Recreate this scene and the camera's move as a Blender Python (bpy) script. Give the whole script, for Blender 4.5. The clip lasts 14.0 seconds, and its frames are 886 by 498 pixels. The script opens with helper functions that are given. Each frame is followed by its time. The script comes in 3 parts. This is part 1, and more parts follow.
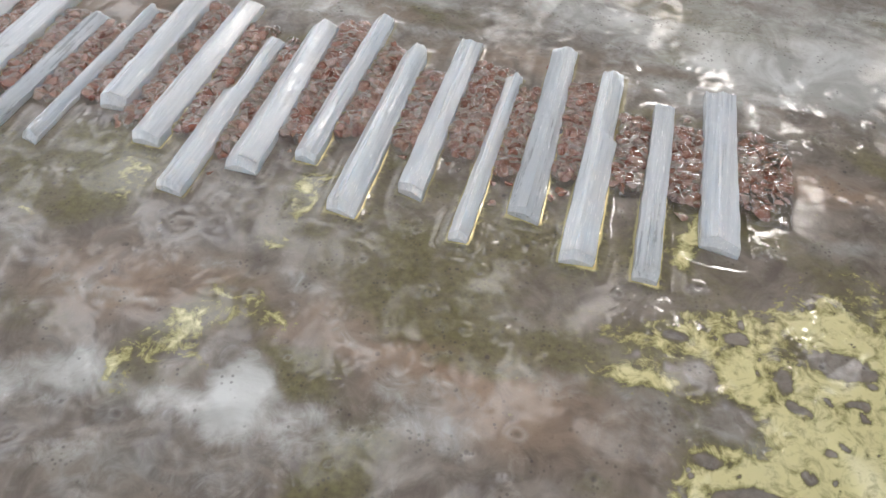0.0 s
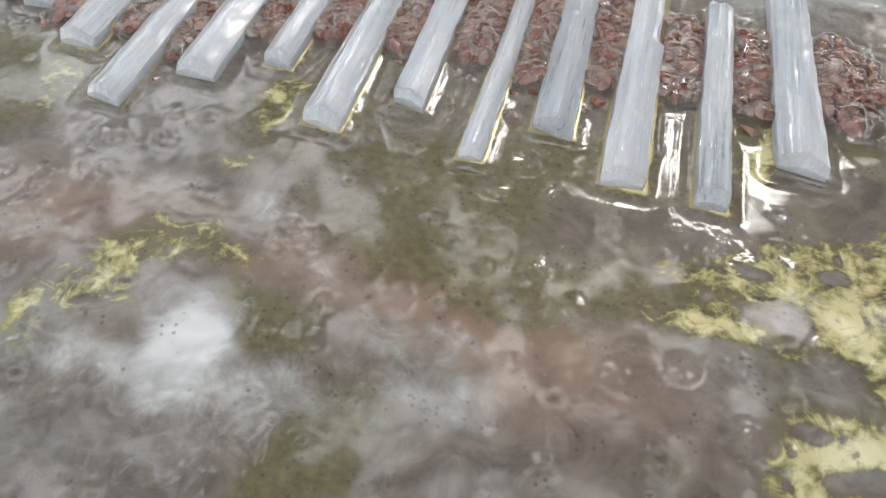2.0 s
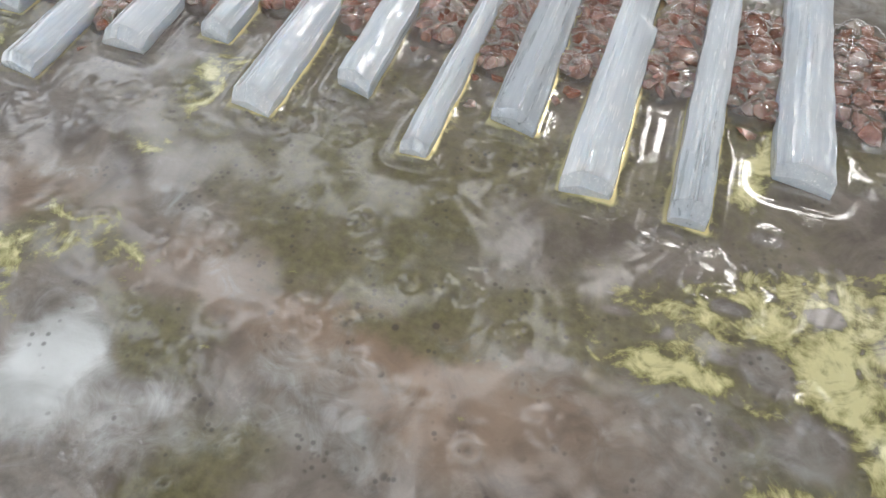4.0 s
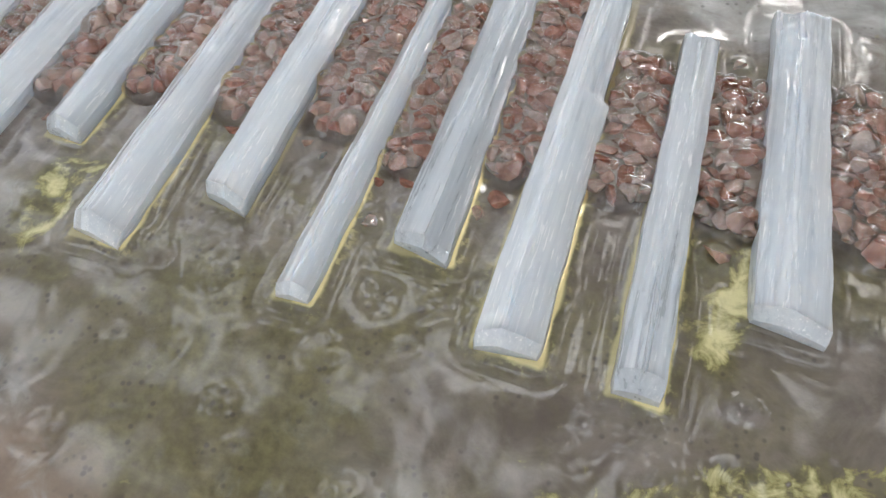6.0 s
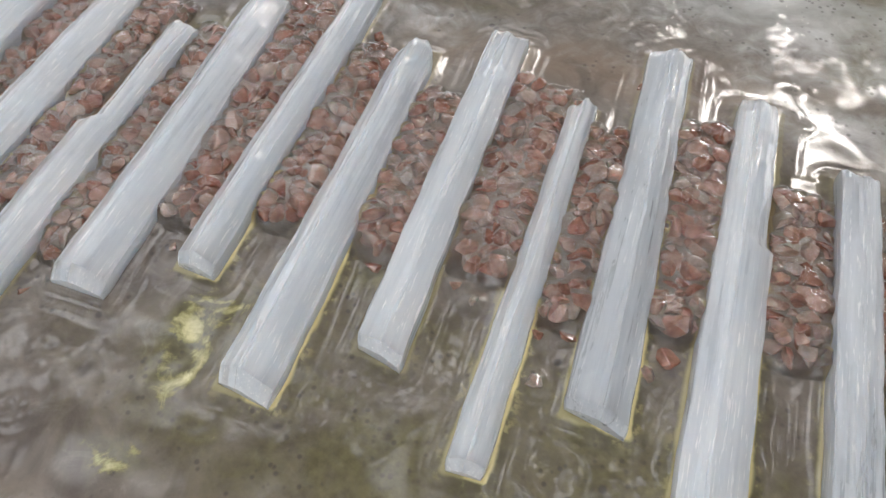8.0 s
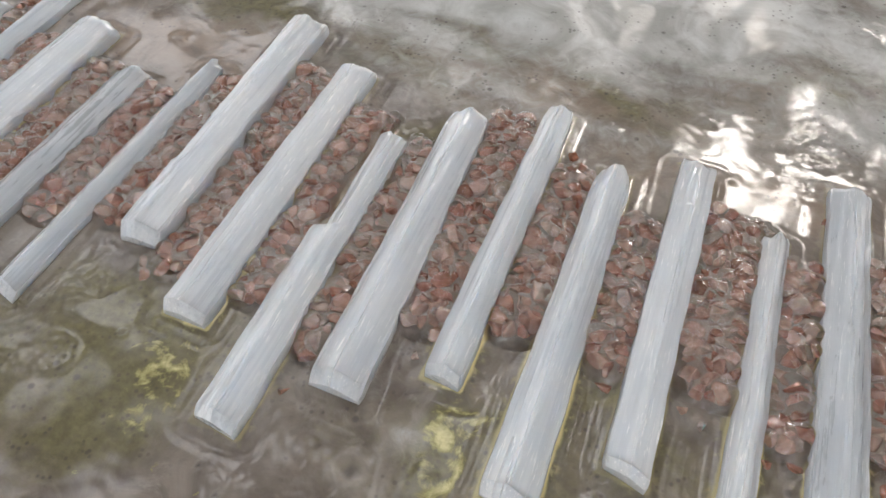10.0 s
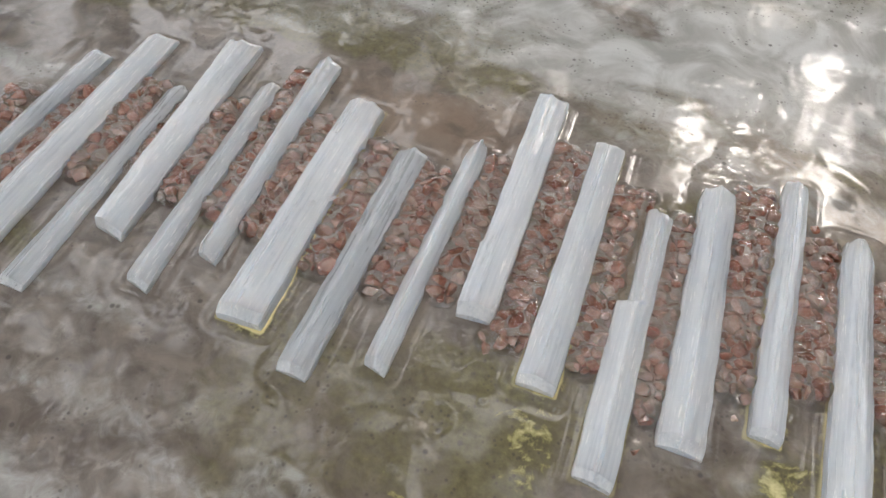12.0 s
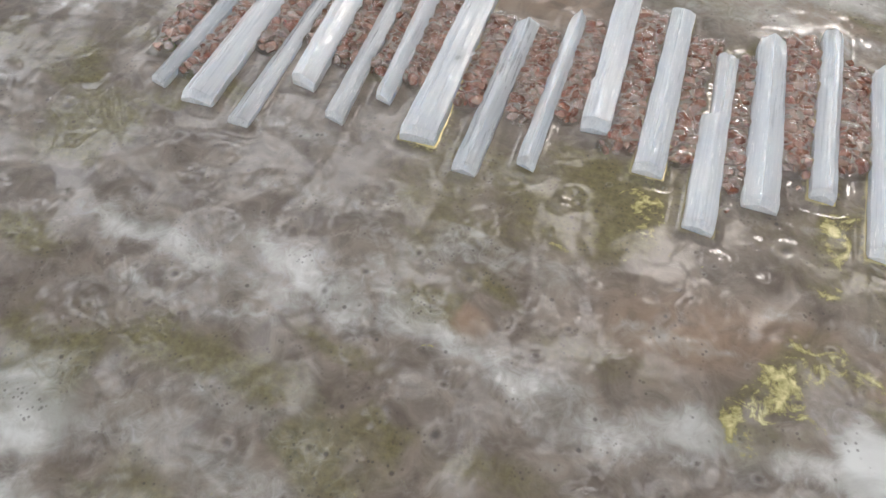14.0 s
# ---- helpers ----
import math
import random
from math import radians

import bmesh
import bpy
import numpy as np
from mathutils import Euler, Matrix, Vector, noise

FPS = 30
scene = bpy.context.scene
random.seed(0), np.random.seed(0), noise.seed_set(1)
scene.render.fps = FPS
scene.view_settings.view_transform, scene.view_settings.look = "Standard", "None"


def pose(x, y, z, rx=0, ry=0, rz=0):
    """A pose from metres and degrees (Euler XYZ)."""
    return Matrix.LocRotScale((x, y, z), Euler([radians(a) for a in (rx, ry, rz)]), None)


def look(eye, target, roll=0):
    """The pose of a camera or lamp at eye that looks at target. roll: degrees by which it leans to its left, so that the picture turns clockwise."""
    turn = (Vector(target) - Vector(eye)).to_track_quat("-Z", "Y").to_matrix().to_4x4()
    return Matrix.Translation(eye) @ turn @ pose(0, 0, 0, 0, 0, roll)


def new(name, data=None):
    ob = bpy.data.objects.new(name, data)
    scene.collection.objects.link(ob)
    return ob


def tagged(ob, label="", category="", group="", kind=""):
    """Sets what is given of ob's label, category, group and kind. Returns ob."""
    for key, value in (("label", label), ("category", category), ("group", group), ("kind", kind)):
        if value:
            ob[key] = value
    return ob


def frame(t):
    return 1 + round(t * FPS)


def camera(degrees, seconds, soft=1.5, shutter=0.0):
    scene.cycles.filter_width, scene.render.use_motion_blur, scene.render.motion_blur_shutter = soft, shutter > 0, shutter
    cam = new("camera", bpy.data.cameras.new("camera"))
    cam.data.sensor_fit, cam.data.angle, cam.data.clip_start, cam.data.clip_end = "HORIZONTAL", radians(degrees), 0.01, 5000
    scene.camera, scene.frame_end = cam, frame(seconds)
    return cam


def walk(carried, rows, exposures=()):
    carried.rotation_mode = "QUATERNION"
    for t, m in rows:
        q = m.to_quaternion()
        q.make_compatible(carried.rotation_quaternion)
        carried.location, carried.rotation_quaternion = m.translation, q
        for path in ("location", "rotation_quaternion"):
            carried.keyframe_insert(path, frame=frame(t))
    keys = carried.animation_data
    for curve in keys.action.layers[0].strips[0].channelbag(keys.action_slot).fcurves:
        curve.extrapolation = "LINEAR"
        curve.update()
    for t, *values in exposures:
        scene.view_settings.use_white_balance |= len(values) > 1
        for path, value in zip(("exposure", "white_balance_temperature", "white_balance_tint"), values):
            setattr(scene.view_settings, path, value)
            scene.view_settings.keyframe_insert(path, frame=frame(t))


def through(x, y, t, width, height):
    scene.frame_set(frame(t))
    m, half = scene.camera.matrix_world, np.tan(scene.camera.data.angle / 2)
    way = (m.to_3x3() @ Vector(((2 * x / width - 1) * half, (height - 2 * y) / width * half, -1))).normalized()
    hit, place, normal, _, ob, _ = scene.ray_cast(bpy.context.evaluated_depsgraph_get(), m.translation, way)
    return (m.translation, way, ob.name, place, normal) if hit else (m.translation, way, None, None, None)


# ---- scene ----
EXPO = 0.67  # stops
LEAVES = 12000
cam = camera(63.0, 14.0, soft=1.5)
PATH = [
    (0, (-0.04023, -0.23014, 0.27975), (-0.21708, 0.38267, -0.49044), 0.10),
    (0.5, (-0.04277, -0.23242, 0.26094), (-0.20283, 0.39161, -0.5039), 1.79),
    (1, (-0.04456, -0.21926, 0.24005), (-0.20092, 0.39766, -0.53129), 1.81),
    (1.5, (-0.04816, -0.21139, 0.21887), (-0.20575, 0.3944, -0.56099), 1.29),
    (2, (-0.05562, -0.2032, 0.20409), (-0.21389, 0.39613, -0.58061), 1.17),
    (4.5, (-0.02189, -0.14139, 0.18292), (-0.23786, 0.38641, -0.63854), -1.94),
    (5, (-0.01764, -0.1163, 0.18736), (-0.24236, 0.38729, -0.64685), -3.69),
    (5.5, (-0.01753, -0.09469, 0.18201), (-0.23763, 0.41335, -0.65072), -3.98),
    (6, (-0.02233, -0.07861, 0.1717), (-0.22939, 0.43312, -0.66213), -3.88),
    (6.5, (-0.03536, -0.06904, 0.17024), (-0.23069, 0.44868, -0.66271), -3.43),
    (7, (-0.04535, -0.0595, 0.17253), (-0.23437, 0.46524, -0.65748), -2.75),
    (7.5, (-0.06497, -0.05736, 0.17785), (-0.25555, 0.46601, -0.65267), -2.23),
    (8, (-0.08188, -0.05627, 0.18646), (-0.28107, 0.47292, -0.63833), -1.65),
    (10.5, (-0.17934, -0.0762, 0.23134), (-0.39911, 0.49523, -0.55934), 1.56),
    (11, (-0.21014, -0.07834, 0.24464), (-0.41779, 0.48569, -0.55458), 1.85),
    (11.5, (-0.25283, -0.10237, 0.25436), (-0.45274, 0.45238, -0.55328), 1.78),
    (12, (-0.2832, -0.1138, 0.28149), (-0.47317, 0.42782, -0.53739), 1.89),
    (12.5, (-0.30313, -0.13294, 0.30394), (-0.49144, 0.3924, -0.52585), 1.03),
    (13, (-0.31468, -0.16763, 0.31347), (-0.50161, 0.34912, -0.52201), 0.43),
    (13.5, (-0.31097, -0.21274, 0.31447), (-0.49503, 0.30079, -0.52363), -0.16),
    (14, (-0.30739, -0.26176, 0.3134), (-0.49636, 0.26313, -0.51653), -0.92),
]
walk(cam, [(t, look(eye, target, roll)) for t, eye, target, roll in PATH], exposures=[(0.0, EXPO, 6420, 11), (5.0, EXPO + 0.05, 6230, 8), (7.5, EXPO - 0.08, 6450, 11), (12.0, EXPO - 0.13, 6620, 11), (14.0, EXPO + 0.08, 6500, 11)])

# ---------------------------------------------------------------- daylight
SUN_AZ, SUN_EL = radians(12), radians(40)
world = bpy.data.worlds.new("sky")
scene.world = world
world.use_nodes = True
wn = world.node_tree.nodes
sky = wn.new("ShaderNodeTexSky")
sky.sky_type, sky.sun_disc, sky.sun_elevation, sky.sun_rotation = "NISHITA", False, SUN_EL, SUN_AZ
sky.air_density, sky.dust_density, sky.ozone_density = 0.6, 7.0, 0.3
wn["Background"].inputs["Strength"].default_value = 0.15
veil = wn.new("ShaderNodeMix")  # thin white cloud over the blue
veil.data_type = "RGBA"
veil.inputs[0].default_value, veil.inputs[7].default_value = 0.6, (20.0, 20.3, 20.8, 1.0)
world.node_tree.links.new(sky.outputs[0], veil.inputs[6])
world.node_tree.links.new(veil.outputs[2], wn["Background"].inputs["Color"])

sun = new("sun", bpy.data.lights.new("sun", "SUN"))
sun.data.energy, sun.data.angle, sun.data.color = 0.5, radians(14), (1.0, 0.97, 0.93)
toward_sun = Vector((math.sin(SUN_AZ) * math.cos(SUN_EL), math.cos(SUN_AZ) * math.cos(SUN_EL), math.sin(SUN_EL)))
sun.matrix_world = look(toward_sun * 20, (0, 0, 0))


# ---------------------------------------------------------------- materials
class Nodes:
    """Short hand for a node material."""

    def __init__(self, name):
        self.mat = bpy.data.materials.new(name)
        self.mat.use_nodes = True
        self.tree = self.mat.node_tree
        self.bsdf = self.tree.nodes["Principled BSDF"]

    def put(self, socket, value):
        if hasattr(value, "is_output"):
            self.tree.links.new(value, socket)
        else:
            socket.default_value = value

    def set(self, **values):
        for key, value in values.items():
            self.put(self.bsdf.inputs[key.replace("_", " ")], value)
        return self

    def coords(self, scale, kind="Object"):
        co = self.tree.nodes.new("ShaderNodeTexCoord")
        mp = self.tree.nodes.new("ShaderNodeMapping")
        mp.inputs["Scale"].default_value = scale
        self.tree.links.new(co.outputs[kind], mp.inputs["Vector"])
        return mp.outputs[0]

    def noise(self, vec, scale=1.0, detail=4.0, rough=0.55, distort=0.0):
        n = self.tree.nodes.new("ShaderNodeTexNoise")
        self.tree.links.new(vec, n.inputs["Vector"])
        n.inputs["Scale"].default_value, n.inputs["Detail"].default_value = scale, detail
        n.inputs["Roughness"].default_value, n.inputs["Distortion"].default_value = rough, distort
        return n.outputs["Fac"]

    def cells(self, vec, scale, feature="F1", out="Distance"):
        n = self.tree.nodes.new("ShaderNodeTexVoronoi")
        n.feature = feature
        self.tree.links.new(vec, n.inputs["Vector"])
        n.inputs["Scale"].default_value = scale
        return n.outputs[out]

    def math(self, op, a, b=0.0):
        n = self.tree.nodes.new("ShaderNodeMath")
        n.operation = op
        self.put(n.inputs[0], a)
        self.put(n.inputs[1], b)
        return n.outputs[0]

    def ramp(self, fac, lo, hi, a=0.0, b=1.0):
        n = self.tree.nodes.new("ShaderNodeMapRange")
        n.interpolation_type = "SMOOTHSTEP"
        for i, v in enumerate((fac, lo, hi, a, b)):
            self.put(n.inputs[i], v)
        return n.outputs[0]

    def mix(self, fac, a, b, mode="MIX"):
        n = self.tree.nodes.new("ShaderNodeMix")
        n.data_type, n.blend_type = "RGBA", mode
        self.put(n.inputs[0], fac)
        for i, v in ((6, a), (7, b)):
            self.put(n.inputs[i], v if hasattr(v, "is_output") else (*v, 1.0))
        return n.outputs[2]

    def split(self, name):
        at = self.tree.nodes.new("ShaderNodeAttribute")
        at.attribute_name = name
        sp = self.tree.nodes.new("ShaderNodeSeparateColor")
        self.tree.links.new(at.outputs["Color"], sp.inputs[0])
        return sp.outputs[0], sp.outputs[1], sp.outputs[2], at.outputs["Alpha"]

    def bump(self, height, strength, distance, before=None):
        n = self.tree.nodes.new("ShaderNodeBump")
        n.inputs["Strength"].default_value, n.inputs["Distance"].default_value = strength, distance
        self.put(n.inputs["Height"], height)
        if before:
            self.tree.links.new(before, n.inputs["Normal"])
        return n.outputs[0]

    def random(self):
        return self.tree.nodes.new("ShaderNodeObjectInfo").outputs["Random"]

    def island(self):
        return self.tree.nodes.new("ShaderNodeNewGeometry").outputs["Random Per Island"]


def resin_material():
    m = Nodes("marbled_resin")
    at = m.coords((1, 1, 1))
    white, olive, gold, brown = m.split("pigment")
    pit, flake, gilt, foot = m.split("marks")  # foot: centimetres to the nearest stick
    fine = m.noise(at, 260, 5, 0.6)
    lace = m.noise(at, 95, 6, 0.62, 1.6)
    mid = m.noise(at, 55, 5, 0.6, 0.8)
    swirl = m.noise(at, 22, 5, 0.55, 1.2)
    haze = m.ramp(m.noise(at, 75, 6, 0.65, 0.7), 0.5, 0.72)
    base = m.mix(m.ramp(mid, 0.27, 0.72), (0.125, 0.097, 0.077), (0.275, 0.23, 0.188))
    base = m.mix(m.math("MULTIPLY", haze, m.ramp(swirl, 0.4, 0.65, 0.1, 0.6)), base, (0.42, 0.38, 0.33))
    base = m.mix(m.math("MULTIPLY", brown, m.ramp(mid, 0.25, 0.6, 0.45, 0.95)), base, (0.34, 0.225, 0.145))
    green = m.mix(m.ramp(fine, 0.2, 0.8), (0.098, 0.085, 0.033), (0.225, 0.196, 0.08))
    edge = m.ramp(m.math("ADD", olive, m.math("MULTIPLY", m.math("SUBTRACT", lace, 0.5), 0.7)), 0.1, 0.95, 0.0, 0.88)
    base = m.mix(edge, base, green)
    # white pigment, together with the painted patches of mirrored sky
    milk = m.mix(m.ramp(swirl, 0.35, 0.65), (0.44, 0.44, 0.41), (0.80, 0.81, 0.79))
    cloud = m.ramp(m.math("ADD", white, m.math("MULTIPLY", m.math("SUBTRACT", lace, 0.5), 0.7)), 0.1, 1.0, 0.0, 0.92)
    base = m.mix(cloud, base, milk)
    base = m.mix(flake, base, (0.82, 0.82, 0.8))
    # fine dark dots, thickest in the olive pigment
    cell = m.cells(at, 330)
    pick = m.noise(at, 60, 3, 0.6)
    dots = m.math("MULTIPLY", m.ramp(cell, 0.12, 0.34, 1, 0), m.ramp(m.math("ADD", pick, m.math("MULTIPLY", olive, 0.12)), 0.54, 0.64))
    speck = m.math("MULTIPLY", m.ramp(m.cells(at, 120), 0.08, 0.2, 1, 0), m.ramp(m.noise(at, 37, 2, 0.5), 0.56, 0.62))
    dark = m.math("MAXIMUM", m.math("MULTIPLY", dots, 0.55), m.math("MAXIMUM", m.math("MULTIPLY", speck, 0.7), m.math("MULTIPLY", pit, 0.85)))
    base = m.mix(dark, base, (0.06, 0.048, 0.042))
    # gold that gathers at the feet of the sticks, its sheen partly painted as pale colour
    wide = m.ramp(m.noise(at, 85, 3, 0.6), 0.3, 0.7, 0.1, 0.24)
    rim = m.math("MULTIPLY", gilt, m.ramp(foot, m.math("MULTIPLY", wide, 0.3), wide, 1.0, 0.0))
    dust = m.math("MULTIPLY", gilt, m.math("MULTIPLY", m.ramp(foot, 0.1, 0.5, 0.6, 0.0), m.ramp(fine, 0.5, 0.64)))
    rim = m.math("MAXIMUM", rim, dust)
    # gold leaf pigment: torn sheets with sharp, swirling edges
    torn = m.math("ADD", gold, m.math("MULTIPLY", m.math("SUBTRACT", lace, 0.5), 1.6))
    torn = m.math("ADD", torn, m.math("MULTIPLY", m.math("SUBTRACT", fine, 0.5), 0.7))
    leaf = m.math("MAXIMUM", m.ramp(torn, 0.36, 0.6), rim)
    tone = m.mix(m.ramp(torn, 0.45, 0.95), (0.34, 0.305, 0.115), (0.78, 0.72, 0.38))
    tone = m.mix(rim, tone, (0.92, 0.80, 0.40))
    base = m.mix(leaf, base, tone)
    shine = m.math("MAXIMUM", m.math("MULTIPLY", leaf, 0.2), m.math("MULTIPLY", olive, 0.3))
    m.set(Base_Color=base, Metallic=m.math("MAXIMUM", shine, m.math("MULTIPLY", rim, 0.6)), Roughness=m.ramp(rim, 0, 1, 0.5, 0.3), IOR=1.45)
    m.set(Coat_Weight=1.0, Coat_Roughness=0.085, Coat_IOR=1.6)
    # patches of choppy skin among the smooth pools
    choppy = m.math("MULTIPLY", m.ramp(m.noise(at, 19, 2, 0.5), 0.57, 0.7), m.noise(at, 110, 2, 0.5, 0.5))
    m.set(Coat_Normal=m.bump(choppy, 1.0, 0.0011, m.bump(m.noise(at, 44, 2, 0.5, 0.4), 1.0, 0.00032)))
    m.set(Normal=m.bump(fine, 0.35, 0.0007))
    return m.mat


def selenite_material(name, low, high, through, clear):
    """Fibrous gypsum; low and high: the colours of clear and of milky fibres; clear: how glassy the clear fibres are."""
    m = Nodes(name)
    tone = m.split("tone")[0]
    fib = m.noise(m.coords((520, 9, 520)), 1.0, 5, 0.62, 0.1)
    thin = m.noise(m.coords((1500, 95, 1500)), 1.0, 4, 0.6)
    blot = m.noise(m.coords((60, 14, 60)), 1.0, 4, 0.6, 0.6)
    frost = m.ramp(m.math("ADD", m.math("MULTIPLY", fib, 0.6), m.math("MULTIPLY", blot, 0.6)), 0.36, 0.84)
    col = m.mix(frost, low, high)
    col = m.mix(m.math("MULTIPLY", tone, 0.22), col, (0.50, 0.55, 0.60))
    dash = m.math("MULTIPLY", m.ramp(thin, 0.585, 0.65), m.ramp(blot, 0.42, 0.6, 0.15, 1.0))
    col = m.mix(dash, col, (0.95, 0.96, 0.97))
    glass = m.math("MULTIPLY", m.math("SUBTRACT", 1.0, m.math("MAXIMUM", frost, dash)), clear)
    m.set(Base_Color=col, Roughness=m.ramp(frost, 0, 1, 0.25, 0.45), IOR=1.52, Transmission_Weight=glass)
    m.set(Subsurface_Weight=through, Subsurface_Scale=0.012, Subsurface_Radius=(0.85, 1.0, 1.15))
    m.set(Coat_Weight=1.0, Coat_Roughness=0.1)
    m.set(Normal=m.bump(thin, 0.25, 0.0003, m.bump(fib, 0.2, 0.0005)))
    return m.mat


def chip_material(name, each):
    m = Nodes(name)
    r = m.random() if each else m.island()
    at = m.coords((1, 1, 1), "Object")
    cloud = m.noise(at, 160 if not each else 1.4, 4, 0.6)
    col = m.mix(m.ramp(r, 0.0, 0.6), (0.66, 0.29, 0.19), (0.93, 0.59, 0.47))
    col = m.mix(m.ramp(r, 0.6, 1.0), col, (0.96, 0.76, 0.68))
    col = m.mix(m.ramp(cloud, 0.4, 0.7, 0, 0.35), col, (0.93, 0.72, 0.64))
    m.set(Base_Color=col, Roughness=0.08, IOR=1.3, Transmission_Weight=m.ramp(cloud, 0.3, 0.7, 0.7, 0.3))
    m.set(Subsurface_Weight=0.6, Subsurface_Scale=0.004, Subsurface_Radius=(1.0, 0.55, 0.42), Coat_Weight=1.0, Coat_Roughness=0.02, Coat_IOR=1.75)
    return m.mat


def plain_material(name, a, b, scale, rough):
    m = Nodes(name)
    at = m.coords((1, 1, 1))
    col = m.mix(m.ramp(m.noise(at, scale, 6, 0.6), 0.35, 0.65), a, b)
    m.set(Base_Color=col, Roughness=rough, Normal=m.bump(m.noise(at, scale * 6, 4), 0.4, 0.01))
    return m.mat


RESIN = resin_material()
MILKY = selenite_material("milky_selenite", (0.58, 0.62, 0.665), (0.78, 0.81, 0.835), 0.8, 0.0)
CLEAR = selenite_material("clear_selenite", (0.50, 0.535, 0.57), (0.77, 0.80, 0.83), 0.6, 0.22)
CHIP = chip_material("pink_crystal", True)
CHIPS = chip_material("pink_crystal_mass", False)
m = Nodes("clear_resin").set(Base_Color=(0.97, 0.95, 0.93, 1.0), Roughness=0.015, IOR=1.65, Transmission_Weight=1.0)
m.set(Normal=m.bump(m.noise(m.coords((1, 1, 1)), 200, 2, 0.5), 0.3, 0.0005))
GLAZE = m.mat
SOIL = plain_material("soil", (0.1, 0.085, 0.06), (0.2, 0.17, 0.12), 3.0, 0.9)
EDGE = plain_material("resin_edge", (0.16, 0.14, 0.11), (0.24, 0.2, 0.15), 20.0, 0.4)
LEAF = plain_material("leaf", (0.045, 0.06, 0.025), (0.09, 0.1, 0.045), 2.0, 0.6)
BARK = plain_material("bark", (0.08, 0.06, 0.045), (0.16, 0.12, 0.09), 8.0, 0.9)


# ---------------------------------------------------------------- tools for shapes
def lattice(seed):
    return np.random.default_rng(seed).random((256, 256))


LATTICES = [lattice(s) for s in range(12)]


def smooth_noise(x, y, scale, seed=0, octaves=4, gain=0.5):
    """Value noise from 0 to 1 on arrays, scale cells to a metre."""
    total, weight, amp = 0.0, 0.0, 1.0
    for o in range(octaves):
        grid = LATTICES[(seed + o) % 12]
        u, v = x * scale + 31.7 * (seed + 1), y * scale + 17.3 * (seed + 1)
        i, j = np.floor(u).astype(int), np.floor(v).astype(int)
        fu, fv = u - i, v - j
        fu, fv = fu * fu * fu * (fu * (fu * 6 - 15) + 10), fv * fv * fv * (fv * (fv * 6 - 15) + 10)
        i0, i1, j0, j1 = i % 256, (i + 1) % 256, j % 256, (j + 1) % 256
        top = grid[i0, j0] * (1 - fu) + grid[i1, j0] * fu
        low = grid[i0, j1] * (1 - fu) + grid[i1, j1] * fu
        total = total + amp * (top * (1 - fv) + low * fv)
        weight, amp, scale = weight + amp, amp * gain, scale * 2.03
    return total / weight


def mesh_from(name, verts, faces, material, smooth=False):
    me = bpy.data.meshes.new(name)
    me.from_pydata(verts, [], faces)
    me.materials.append(material)
    if smooth:
        me.polygons.foreach_set("use_smooth", [True] * len(me.polygons))
    me.update()
    return me


def chip_mesh(seed, material=None, name="pink_chip"):
    """A broken crystal chip about one unit across, with worn edges."""
    rng = np.random.default_rng(seed)
    bm = bmesh.new()
    for p in rng.normal(size=(11, 3)):
        p = p / np.linalg.norm(p) * rng.uniform(0.8, 1.05)
        bm.verts.new((p[0] * 0.55, p[1] * 0.44, p[2] * 0.36))
    hull = bmesh.ops.convex_hull(bm, input=bm.verts)
    bmesh.ops.delete(bm, geom=[v for v in bm.verts if not v.link_faces], context="VERTS")
    bmesh.ops.bevel(bm, geom=list(bm.edges), offset=0.05, segments=1, affect="EDGES", clamp_overlap=True)
    me = bpy.data.meshes.new(name)
    bm.to_mesh(me)
    bm.free()
    me.materials.append(material or CHIP)
    return me


# ---------------------------------------------------------------- selenite sticks
STICKS = []


